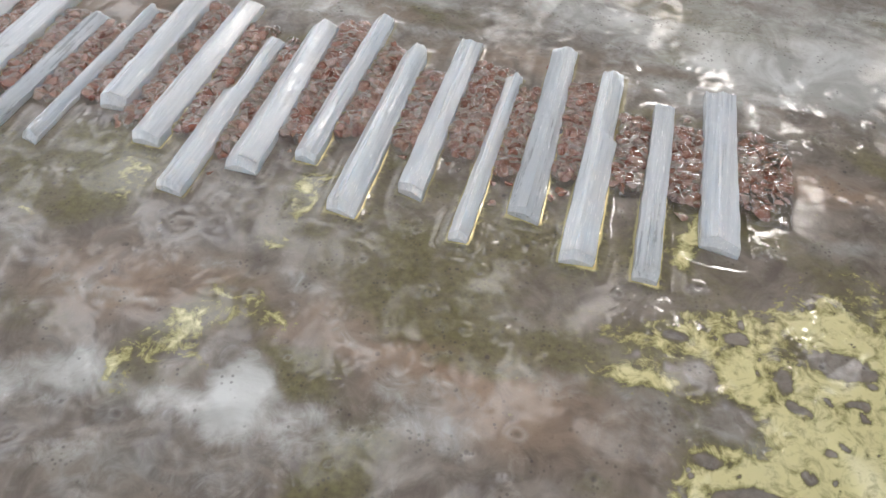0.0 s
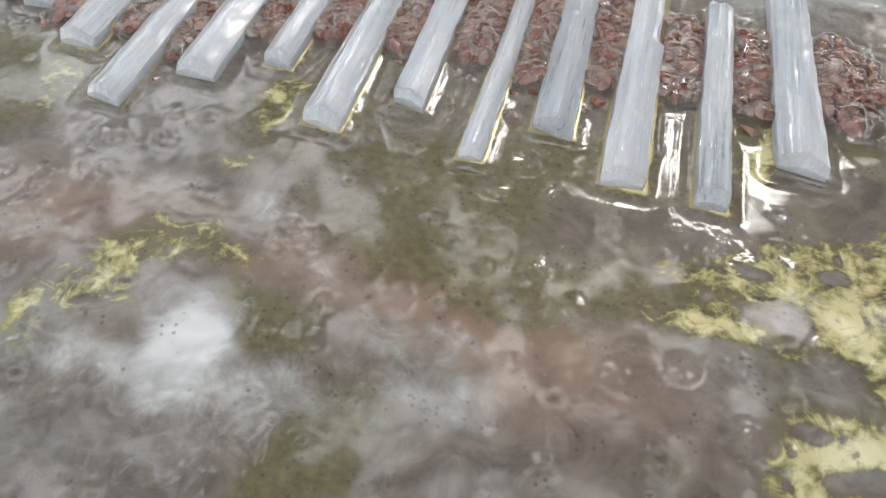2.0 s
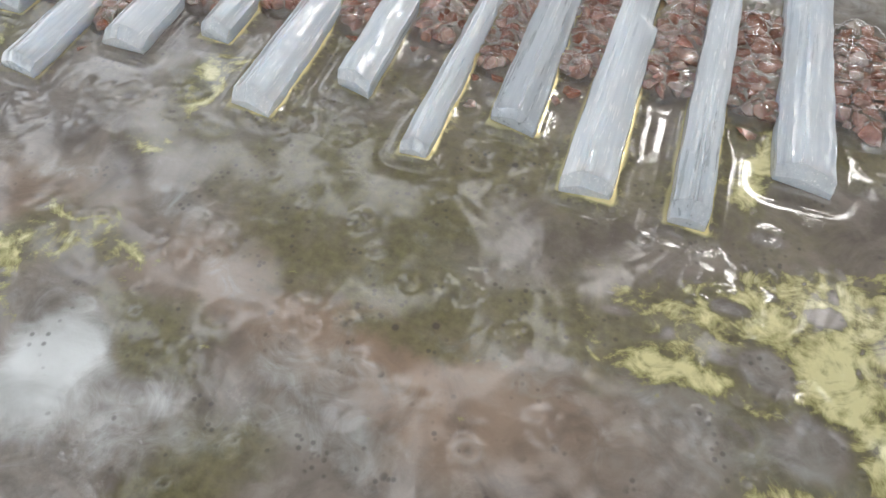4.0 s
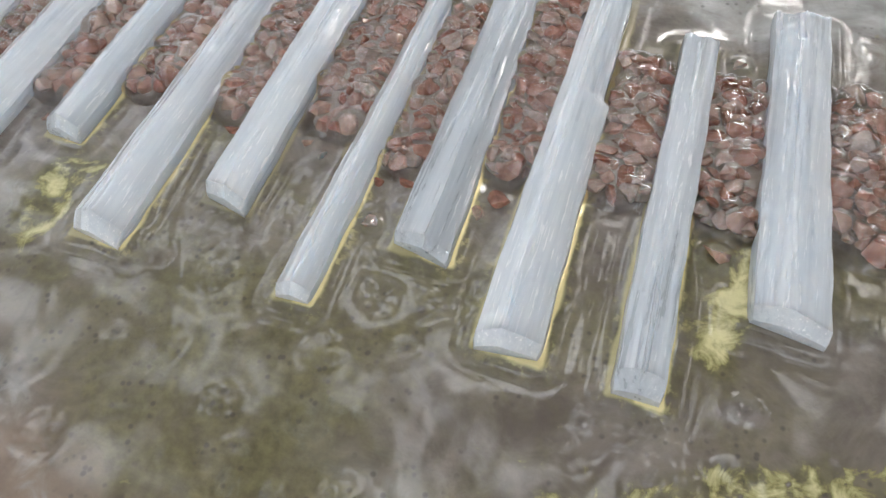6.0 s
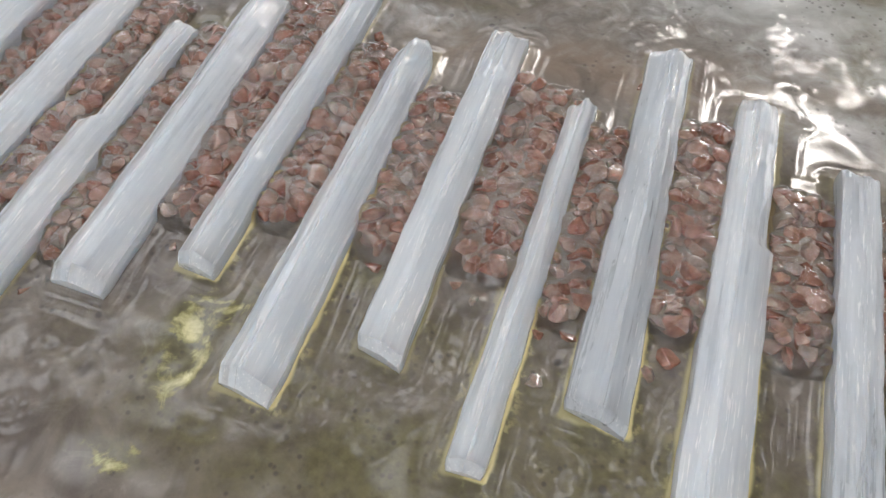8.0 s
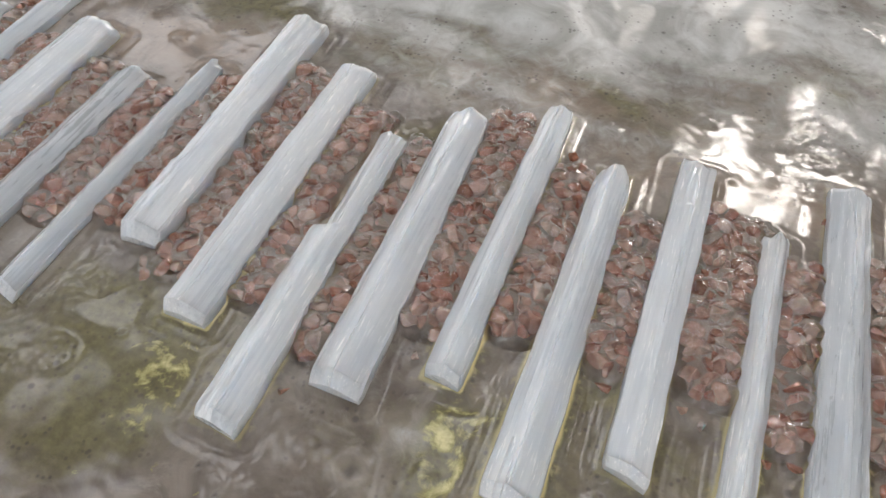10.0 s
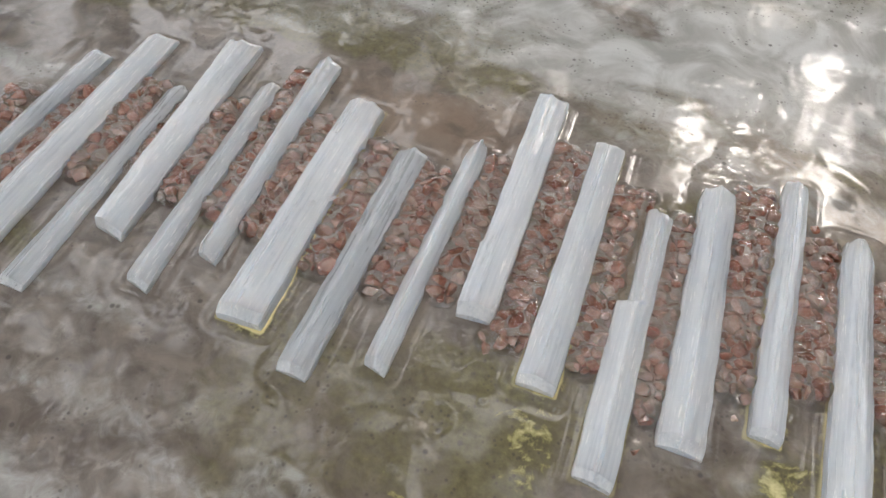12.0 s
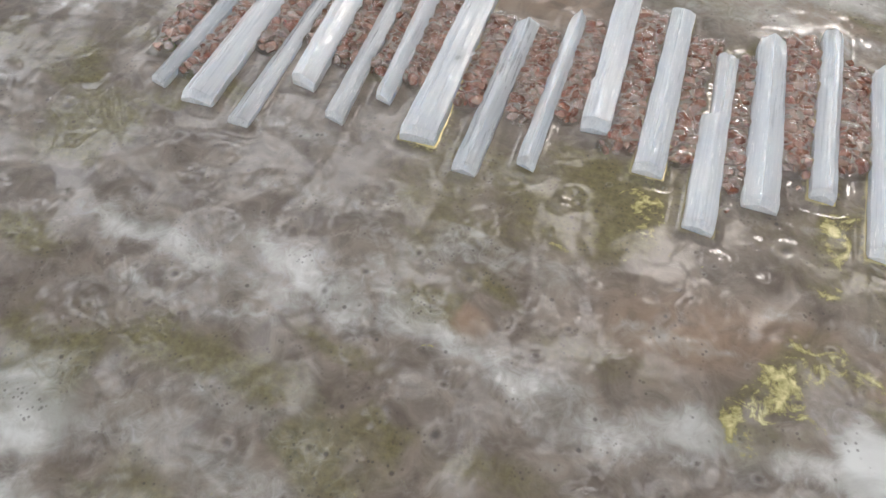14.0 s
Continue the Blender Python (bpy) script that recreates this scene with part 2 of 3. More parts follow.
def stick(x0, x1, y0, x2, x3, y1, h, ridge, left, right, label, clear=False, notch=None, gilt=0.0, point=0.0, scars=()):
    """One stick lying along y. x0, x1: its sides at the near end y0; x2, x3: at the far end y1; h: height over the resin;
    ridge: where the crest runs across (0 to 1); left, right: shoulder heights as shares of h;
    notch: (share of the length, side, width lost beyond it); point: how far the far end narrows; gilt: gold at its foot."""
    rng = np.random.default_rng(900 + len(STICKS))
    y0 -= 0.0012
    STICKS.append((x0, x1, y0, x2, x3, y1, gilt))
    length = y1 - y0
    # outline across: side, shoulder, crest, shoulder, side
    us = np.array([0, 0, 0.02, 0.08, ridge * 0.55, ridge * 0.85, ridge, ridge + (1 - ridge) * 0.15, ridge + (1 - ridge) * 0.5, 0.92, 0.98, 1, 1])
    hs = np.array([-0.6, left * 0.6, left * 0.93, left, left + (1 - left) * 0.55, left * 0.1 + 0.89, 1.0, right * 0.12 + 0.87, right + (1 - right) * 0.5, right, right * 0.93, right * 0.6, -0.6])
    across = np.linspace(0, len(us) - 1, 37)
    us, hs = np.interp(across, range(len(us)), us), np.interp(across, range(len(hs)), hs)
    n, k = 74, len(us)
    slope = rng.uniform(0.014, 0.034)
    ss = np.concatenate([[0, 0.5 * slope, slope, slope + 0.004], np.linspace(0.06, 0.94, n - 10), [0.955, 0.972, 0.985, 0.994, 1.0]])
    fibre = rng.normal(0, 0.008, k)
    breaks = [(rng.integers(9, k - 16), rng.integers(3, 7), rng.random(), rng.uniform(0.05, 0.3), rng.uniform(0.02, 0.06)) for _ in range(6)]
    phase = rng.random(4) * 6.3
    skew, rough = rng.uniform(-0.0035, 0.0025), rng.uniform(0.0006, 0.0013)
    chamfer = rng.uniform(0.45, 0.75)
    verts = []
    for s in ss:
        xl, xr = x0 + (x2 - x0) * s, x1 + (x3 - x1) * s
        wob = 0.0002 * math.sin(7 * s + phase[0]) + 0.00016 * math.sin(31 * s + phase[1])
        wob2 = 0.0002 * math.sin(8 * s + phase[2]) + 0.00018 * math.sin(37 * s + phase[3])
        xl, xr = xl + wob, xr + wob2
        if notch:
            at, side, lost = notch[:3]
            cut = lost * min(1.0, max(0.0, (s - at) / 0.012)) * (1 - 0.35 * min(1.0, max(0.0, (s - at) / (1.02 - at))))
            xl, xr = (xl + cut, xr) if side == "l" else (xl, xr - cut)
        if s > 0.9 and point:
            narrow = point * ((s - 0.9) / 0.1) ** 1.6
            xl, xr = xl + narrow * ridge * 1.2, xr - narrow * (1 - ridge) * 1.2
        for i, (u, q) in enumerate(zip(us, hs)):
            q = q + (fibre[i] if 2 < i < k - 3 else 0) * (1 + 0.6 * math.sin(5 * s + i))
            for b0, bn, bs, bl, bd in breaks:
                if b0 <= i < b0 + bn and bs < s < bs + bl and q > 0.3:
                    q -= bd
            near = min(1.0, s / slope)
            far = min(1.0, (1 - s) / 0.028)
            if q > 0:
                q *= (chamfer + (1 - chamfer) * near) * (0.62 + 0.38 * far ** 0.6)
            inset = 0.0007 * ((1 - near) ** 2 + (1 - far) ** 2) * (0.5 - u) * 2
            y = y0 + length * s + skew * (u - 0.5) * (1 - s) + (rough * (1.4 * math.sin(5 * u + phase[0]) + 0.6 * math.sin(13 * u + phase[1])) if s > 0.95 else 0)
            verts.append((xl + (xr - xl) * u + inset + rng.normal(0, 0.00003), y, h * q + rng.normal(0, 0.00009)))
    # the shaft, with the two broken ends as parts of their own
    rows = [[] for _ in range(len(ss) - 1)]
    for a, row in enumerate(rows):
        for i in range(k - 1):
            p = a * k + i
            row.append((p, p + 1, p + k + 1, p + k))
        row.append((a * k + k - 1, a * k, a * k + k, a * k + 2 * k - 1))
    last = (len(ss) - 1) * k
    material, tone = CLEAR if clear else MILKY, rng.random()

    def piece(name, a, b, cap):
        faces = [tuple(q - a * k for q in f) for row in rows[a:b] for f in row] + cap
        made = new(name, mesh_from(name, verts[a * k:(b + 1) * k], faces, material, True))
        made.data.set_sharp_from_angle(angle=radians(22))
        made.data.attributes.new("tone", "FLOAT_COLOR", "POINT").data.foreach_set("color", [tone] * 4 * len(made.data.vertices))
        return made

    first, final = 3, len(ss) - 5
    ob = piece("selenite_stick", first, final, [])
    tip = piece("snapped_end", 0, first, [tuple(range(k - 1, -1, -1))])
    tail = piece("rounded_end", final, len(ss) - 1, [tuple(last - final * k + q for q in range(k))])
    tagged(tip, "whiter bevelled snapped end")
    tip.parent = tail.parent = ob
    for u, s, size in scars:
        spot = new("broken_spot", chip_mesh(int(size * 1e5), CLEAR, "broken_spot"))
        x = x0 + (x2 - x0) * s + (x1 - x0) * u
        spot.matrix_world = Matrix.LocRotScale((x, y0 + length * s, h * (0.86 + 0.1 * (1 - u))), Euler((0.1, 0.15, 1.1)), (size * 1.3, size * 0.8, size * 0.22))
        spot.parent = ob
        tagged(spot, "glassy grey break in the surface")
    return tagged(ob, label, "crystal stick", "selenite sticks set side by side in the resin")


stick(-0.590, -0.579, -0.004, -0.584, -0.570, 0.126, 0.0085, 0.5, 0.6, 0.6, "slim knobbly clear and white selenite stick at the row's end", True)
stick(-0.565, -0.543, -0.011, -0.560, -0.543, 0.151, 0.0095, 0.4, 0.6, 0.55, "wide streaky white selenite stick beside pink chips")
stick(-0.529, -0.515, -0.019, -0.526, -0.516, 0.119, 0.0065, 0.5, 0.6, 0.6, "slim greyish translucent selenite stick set low in resin", True)
stick(-0.507, -0.490, 0.022, -0.514, -0.495, 0.163, 0.0105, 0.45, 0.75, 0.6, "smooth white selenite stick with a broken near end")
stick(-0.476, -0.463, 0.002, -0.480, -0.469, 0.139, 0.0075, 0.5, 0.6, 0.6, "slim ribbed grey-white selenite stick in resin", True)
stick(-0.453, -0.442, 0.026, -0.459, -0.446, 0.168, 0.0095, 0.4, 0.65, 0.55, "slim milky selenite stick with a pointed near end")
stick(-0.428, -0.406, 0.002, -0.428, -0.409, 0.144, 0.0105, 0.35, 0.85, 0.8, "broad bright white selenite stick with a chipped side", gilt=1.0, scars=((0.62, 0.47, 0.0055), (0.93, 0.51, 0.006)))
stick(-0.392, -0.377, -0.012, -0.391, -0.375, 0.122, 0.0085, 0.5, 0.55, 0.6, "streaky translucent selenite stick set low in resin", True)
stick(-0.359, -0.347, 0.003, -0.358, -0.347, 0.141, 0.0085, 0.5, 0.5, 0.5, "slim satin white selenite stick with a rounded far end", point=0.004)
stick(-0.331, -0.313, 0.041, -0.336, -0.317, 0.185, 0.0115, 0.4, 0.8, 0.75, "broad smooth white selenite stick with a stepped face", notch=(0.26, "l", 0.0014))
stick(-0.296, -0.278, 0.019, -0.297, -0.281, 0.163, 0.0105, 0.45, 0.75, 0.6, "milky fibrous selenite stick sunk in resin, gilded foot", gilt=0.75)
stick(-0.264, -0.247, -0.011, -0.266, -0.250, 0.129, 0.0095, 0.5, 0.6, 0.65, "white selenite stick broken to half its width", notch=(0.59, "l", 0.0052), gilt=0.4)
stick(-0.236, -0.216, 0.014, -0.240, -0.222, 0.155, 0.0100, 0.45, 0.55, 0.55, "milky fibrous selenite stick sunk in resin, ragged side", point=0.003)
stick(-0.202, -0.188, 0.031, -0.202, -0.189, 0.173, 0.0105, 0.5, 0.6, 0.6, "slim flaky white selenite stick above a gold patch", gilt=0.85, point=0.003)
stick(-0.171, -0.153, 0.000, -0.172, -0.157, 0.147, 0.0105, 0.45, 0.55, 0.5, "ridged white selenite stick with a gilded edge", gilt=0.85, point=0.005)
stick(-0.139, -0.124, 0.022, -0.141, -0.126, 0.162, 0.0095, 0.55, 0.75, 0.7, "smooth white selenite stick with a blunt near end", gilt=0.4)
stick(-0.104, -0.093, -0.001, -0.104, -0.094, 0.136, 0.0080, 0.5, 0.55, 0.55, "slim satin selenite stick with a gilded edge", gilt=0.9)
stick(-0.079, -0.061, 0.023, -0.082, -0.066, 0.172, 0.0085, 0.55, 0.6, 0.55, "grey ribbed translucent selenite stick with a gilded foot", True, gilt=0.95)
stick(-0.048, -0.030, 0.001, -0.048, -0.032, 0.155, 0.0100, 0.4, 0.65, 0.55, "broad milky selenite stick with a chipped side, gilded round", notch=(0.58, "r", 0.0022), gilt=0.95, point=0.002)
stick(-0.012, 0.001, -0.001, -0.014, -0.002, 0.130, 0.0105, 0.5, 0.75, 0.75, "slim grey and white banded selenite stick, gilded round", True, gilt=1.0)
stick(0.018, 0.038, 0.028, 0.014, 0.032, 0.152, 0.0100, 0.4, 0.65, 0.65, "broad white selenite stick at the row's other end")

# ---------------------------------------------------------------- pink chips
# the pockets of chips: x from, to; y from, to; how many
POCKETS = []


def pocket(xa, xb, ya, yb, count):
    POCKETS.append((xa, xb, ya, yb, count))


pocket(-0.606, -0.590, 0.022, 0.090, 30)
pocket(-0.577, -0.563, 0.010, 0.100, 34)
pocket(-0.543, -0.528, 0.045, 0.118, 32)
pocket(-0.515, -0.510, 0.060, 0.110, 10)
pocket(-0.491, -0.477, 0.049, 0.122, 34)
pocket(-0.466, -0.455, 0.048, 0.157, 36)
pocket(-0.444, -0.428, 0.047, 0.128, 44)
pocket(-0.407, -0.391, 0.038, 0.122, 46)
pocket(-0.376, -0.359, 0.037, 0.116, 44)
pocket(-0.347, -0.332, 0.045, 0.135, 42)
pocket(-0.315, -0.296, 0.034, 0.156, 68)
pocket(-0.280, -0.264, 0.034, 0.140, 54)
pocket(-0.249, -0.238, 0.022, 0.132, 42)
pocket(-0.219, -0.202, 0.047, 0.163, 66)
pocket(-0.188, -0.172, 0.056, 0.140, 50)
pocket(-0.155, -0.140, 0.055, 0.124, 40)
pocket(-0.125, -0.105, 0.058, 0.142, 58)
pocket(-0.093, -0.081, 0.050, 0.126, 34)
pocket(-0.065, -0.049, 0.056, 0.138, 46)
pocket(-0.031, -0.013, 0.058, 0.118, 44)
pocket(0.000, 0.017, 0.056, 0.116, 38)
pocket(0.034, 0.060, 0.058, 0.120, 56)


SHAPES = [chip_mesh(40 + i) for i in range(14)]
CHIP_SPOTS = []


def under_stick(x, y, margin):
    for x0, x1, y0, x2, x3, y1, _ in STICKS:
        s = (y - y0) / (y1 - y0)
        if -0.02 < s < 1.01 and x0 + (x2 - x0) * s - margin < x < x1 + (x3 - x1) * s + margin:
            return True
    return False


def lay_chips():
    rng = np.random.default_rng(77)
    spots = []
    for xa, xb, ya, yb, count in POCKETS:
        placed, tries = 0, 0
        count = int(count * 1.45)
        while placed < count and tries < count * 40:
            tries += 1
            x, y = rng.uniform(xa - 0.003, xb + 0.003), rng.triangular(ya, (ya + yb) * 0.5, yb) if rng.random() < 0.35 else rng.uniform(ya, yb)
            size = rng.uniform(0.005, 0.0095)
            if under_stick(x, y, size * 0.28):
                continue
            if (xa < -0.6 or xb > 0.05) and ((x - (xa + xb) / 2) / (xb - xa) * 1.7) ** 2 + ((y - (ya + yb) / 2) / (yb - ya) * 2) ** 2 > rng.uniform(0.6, 1.1):
                continue
            near = [s for s in spots if abs(s[0] - x) < 0.008 and abs(s[1] - y) < 0.008]
            if any(math.hypot(s[0] - x, s[1] - y) < 0.25 * (s[3] + size) for s in near):
                continue
            z = -0.0002 + 0.0012 * rng.random() + 0.0008 * min(len(near), 2)
            spots.append((x, y, z, size))
            placed += 1
    # stray chips that slid down beside the sticks
    for x, y, size in ((-0.0885, 0.029, 0.007), (-0.0595, 0.041, 0.007), (-0.091, 0.043, 0.006), (-0.083, 0.046, 0.007), (-0.055, 0.0475, 0.010),
                       (0.0085, 0.047, 0.010), (0.0065, 0.126, 0.008), (-0.242, 0.008, 0.006), (-0.145, 0.05, 0.006), (-0.207, 0.036, 0.005),
                       (-0.312, 0.03, 0.008), (-0.112, 0.048, 0.006), (-0.119, 0.052, 0.006), (-0.08, 0.152, 0.007), (-0.183, 0.148, 0.007)):
        spots.append((x, y, 0.0006, size))
    return spots


CHIP_SPOTS = lay_chips()


def build_chips():
    rng = np.random.default_rng(78)
    near = sorted(range(len(CHIP_SPOTS)), key=lambda i: abs(CHIP_SPOTS[i][0] + 0.09))[:290]
    near = set(near)
    verts, faces = [], []
    for i, (x, y, z, size) in enumerate(CHIP_SPOTS):
        me = SHAPES[int(rng.integers(len(SHAPES)))]
        turn = Euler((rng.uniform(-0.9, 0.9), rng.uniform(-0.9, 0.9), rng.uniform(0, 6.28)))
        m = Matrix.LocRotScale((x, y, z), turn, (size * rng.uniform(0.85, 1.2), size * rng.uniform(0.85, 1.1), size))
        if i in near:
            ob = new("pink_chip", me)
            ob.matrix_world = m
            tagged(ob, "rough translucent pink crystal chip bedded in clear resin", "crystal chip", "pink chips between the sticks")
        else:
            base = len(verts)
            verts.extend((m @ v.co)[:] for v in me.vertices)
            faces.extend(tuple(base + q for q in p.vertices) for p in me.polygons)
    tagged(new("pink_chips", mesh_from("pink_chips", verts, faces, CHIPS)), "many rough pink crystal chips packed between white sticks", "crystal chips", kind="stuff")


build_chips()

# ---------------------------------------------------------------- resin sheet
# pigment clouds: x, y, half length, half width, turn in degrees, strength
OLIVE = [
    (-0.085, -0.040, 0.065, 0.026, -6, 1.0), (-0.095, 0.006, 0.110, 0.036, 0, 1.0), (-0.300, -0.014, 0.034, 0.026, 30, 0.9),
    (-0.183, 0.018, 0.014, 0.022, 0, 0.9), (-0.203, -0.115, 0.010, 0.016, 0, 0.8), (-0.120, -0.128, 0.017, 0.030, 0, 1.0),
    (-0.184, -0.085, 0.034, 0.012, 0, 0.5), (-0.375, -0.024, 0.062, 0.034, -10, 0.9), (-0.310, 0.008, 0.045, 0.030, 10, 0.95),
    (-0.475, -0.165, 0.075, 0.014, -6, 1.0), (-0.405, -0.140, 0.030, 0.010, -12, 0.8), (-0.295, -0.092, 0.034, 0.012, 0, 0.6),
    (-0.590, -0.128, 0.030, 0.012, 0, 0.9), (-0.314, -0.166, 0.030, 0.012, 0, 0.7), (-0.430, 0.202, 0.080, 0.016, 10, 0.65),
    (-0.300, 0.190, 0.060, 0.014, -20, 0.65),
]
BROWN = [
    (-0.070, -0.077, 0.055, 0.020, -12, 1.0), (-0.240, -0.068, 0.050, 0.018, 0, 0.75), (-0.384, 0.150, 0.050, 0.022, 0, 0.6),
    (0.085, 0.090, 0.040, 0.010, 0, 1.0), (-0.360, -0.096, 0.016, 0.008, 0, 0.8), (-0.130, -0.072, 0.050, 0.012, 0, 0.6),
    (-0.230, 0.190, 0.050, 0.016, 0, 0.5), (-0.100, 0.160, 0.060, 0.012, 0, 0.5),
]
# white pigment, plus painted sky reflections along the top, lower left and lower right
MILK_SHEEN = [
    (-0.525, -0.105, 0.060, 0.012, -8, 0.65), (-0.440, -0.104, 0.050, 0.013, -20, 0.75), (-0.350, -0.114, 0.060, 0.013, -6, 0.65),
    (-0.265, -0.132, 0.050, 0.014, -6, 0.5), (-0.490, -0.141, 0.040, 0.006, 0, 0.7), (-0.165, -0.118, 0.040, 0.013, 4, 0.8),
    (-0.237, -0.117, 0.022, 0.014, 0, 0.8), (-0.200, -0.155, 0.045, 0.014, 8, 0.6), (-0.525, -0.222, 0.032, 0.034, 0, 1.4),
    (-0.150, 0.280, 0.330, 0.090, 0, 1.3), (0.060, 0.190, 0.140, 0.050, 0, 1.15), (-0.490, -0.016, 0.060, 0.007, 14, 0.6),
    (0.070, 0.040, 0.040, 0.010, 8, 0.8), (-0.610, 0.108, 0.050, 0.010, -4, 0.8), (-0.460, -0.205, 0.090, 0.034, 6, 0.6),
    (-0.172, -0.113, 0.014, 0.018, 0, 1.6),
]
GOLD = [
    (0.014, -0.045, 0.032, 0.024, 20, 0.85), (0.045, -0.018, 0.036, 0.014, 10, 0.95), (0.056, -0.036, 0.042, 0.026, 10, 1.0), (0.100, -0.040, 0.040, 0.050, 0, 1.25),
    (0.040, -0.088, 0.030, 0.026, 0, 0.9), (0.072, -0.074, 0.034, 0.036, 0, 1.25), (-0.202, -0.088, 0.014, 0.028, -20, 0.54),
    (-0.180, -0.074, 0.020, 0.010, 0, 0.5), (-0.186, 0.016, 0.010, 0.016, 0, 0.85), (-0.290, 0.000, 0.014, 0.022, 0, 0.5),
    (-0.184, -0.026, 0.014, 0.008, 0, 0.45), (0.008, 0.030, 0.007, 0.022, 0, 0.8), (-0.333, -0.035, 0.014, 0.004, 0, 0.5),
    (-0.216, -0.112, 0.008, 0.014, 0, 0.6),
]
# bare spots in the gold, where the grey ground shows
BARE = [
    (0.001, -0.083, 0.018, 0.012, 10, 1.0), (0.023, -0.048, 0.006, 0.006, 0, 1.2), (0.034, -0.066, 0.009, 0.007, 30, 0.9),
    (0.083, -0.024, 0.012, 0.005, 0, 1.0), (0.010, -0.030, 0.004, 0.002, 0, 1.2), (0.038, -0.022, 0.005, 0.003, 20, 1.2),
    (0.059, -0.038, 0.003, 0.005, 0, 1.2), (0.028, -0.086, 0.003, 0.003, 0, 1.2), (0.046, -0.098, 0.012, 0.004, 10, 1.0),
    (-0.182, -0.094, 0.010, 0.006, 0, 1.2), (-0.172, -0.114, 0.010, 0.010, 0, 1.0),
]
# craters with a dark core: x, y, radius
CRATERS = [
    (-0.504, -0.122, 0.0030), (-0.427, -0.107, 0.0022), (-0.526, -0.124, 0.0020), (-0.360, -0.077, 0.0042), (-0.629, -0.037, 0.0050),
    (-0.350, -0.159, 0.0034), (-0.210, -0.008, 0.0040), (-0.317, -0.107, 0.0018), (-0.212, -0.133, 0.0024), (-0.198, -0.092, 0.0022),
]


def clouds(x, y, spots):
    total = np.zeros_like(x)
    for cx, cy, a, b, turn, strength in spots:
        c, s = math.cos(radians(turn)), math.sin(radians(turn))
        u, v = ((x - cx) * c + (y - cy) * s) / a, ((y - cy) * c - (x - cx) * s) / b
        total = np.maximum(total, strength * np.exp(-0.7 * (u * u + v * v) ** 1.3))
    return total


def spread(stops):
    """Grid lines: (from, to, step) one after another."""
    return np.unique(np.concatenate([np.arange(a, b, step) for a, b, step in stops] + [[stops[-1][1]]]).round(6))


def resin_sheet():
    xs = spread([(-1.3, -0.72, 0.02), (-0.72, -0.62, 0.003), (-0.62, 0.13, 0.001), (0.13, 0.3, 0.003), (0.3, 1.1, 0.02)])
    ys = spread([(-1.0, -0.3, 0.02), (-0.3, -0.23, 0.003), (-0.23, -0.15, 0.0015), (-0.15, 0.18, 0.001), (0.18, 0.2, 0.0015), (0.2, 0.5, 0.003), (0.5, 1.3, 0.02)])
    x, y = np.meshgrid(xs, ys)
    # sticks and chips draw the resin up round them
    z = 0.00028 * (smooth_noise(x, y, 26, 3, 2) - 0.5) + 0.001 * (smooth_noise(x, y, 9, 5, 2) - 0.5)
    dimple = np.random.default_rng(8)
    for _ in range(240):
        cx, cy, rad = dimple.uniform(-0.66, 0.16), dimple.uniform(-0.26, 0.2), dimple.uniform(0.0016, 0.0055)
        i0, i1 = np.searchsorted(xs, (cx - 3 * rad, cx + 3 * rad))
        j0, j1 = np.searchsorted(ys, (cy - 3 * rad, cy + 3 * rad))
        d2 = ((x[j0:j1, i0:i1] - cx) ** 2 + (y[j0:j1, i0:i1] - cy) ** 2) / rad**2
        z[j0:j1, i0:i1] += rad * dimple.choice((-0.16, 0.1, 0.2)) * np.exp(-d2)
    pit, flake = np.zeros_like(x), np.zeros_like(x)
    small = [(dimple.uniform(-0.64, 0.12), dimple.uniform(-0.24, 0.03), 0.0009 + 0.0028 * dimple.random() ** 3) for _ in range(110)]
    for cx, cy, rad in CRATERS + small:
        i0, i1 = np.searchsorted(xs, (cx - 4 * rad, cx + 4 * rad))
        j0, j1 = np.searchsorted(ys, (cy - 4 * rad, cy + 4 * rad))
        px, py = x[j0:j1, i0:i1] - cx, y[j0:j1, i0:i1] - cy
        d = np.hypot(px, py * dimple.uniform(0.8, 1.4)) / rad * (0.8 + 0.4 * smooth_noise(px + cx, py + cy, 300, 4, 2))
        z[j0:j1, i0:i1] += rad * 0.08 * (np.exp(-(((d - 1.2) / 0.5) ** 2)) - 0.9 * np.exp(-((d / 0.8) ** 2)))
        pit[j0:j1, i0:i1] = np.maximum(pit[j0:j1, i0:i1], dimple.uniform(0.5, 1.0) * np.clip(1.5 - 1.9 * d, 0, 1))
        flake[j0:j1, i0:i1] = np.maximum(flake[j0:j1, i0:i1], dimple.uniform(0, 0.15) * np.exp(-(((d - 1.3) / 0.35) ** 2)))
    gilt, halo, foot = np.zeros_like(x), np.zeros_like(x), np.full_like(x, 0.02)
    for x0, x1, y0, x2, x3, y1, g in STICKS:
        s = np.clip((y - y0) / (y1 - y0), 0, 1)
        xl, xr = x0 + (x2 - x0) * s, x1 + (x3 - x1) * s
        dx = np.maximum(np.maximum(xl - x, x - xr), 0)
        dy = np.maximum(np.maximum(y0 - y, y - y1), 0)
        d = np.hypot(dx, dy)
        z += 0.0013 * np.exp(-((d / 0.0026) ** 1.3)) - 0.00016 * np.exp(-(((d - 0.0058) / 0.0018) ** 2))
        # rim painted stronger on the right and near end, where real gold catches light
        side = np.where(x > (xl + xr) / 2, 1.0, 0.6) * np.clip(1.5 - 1.3 * s, 0.3, 1.0)
        gilt = np.where(d < foot, g * side, gilt)
        foot = np.minimum(foot, d)
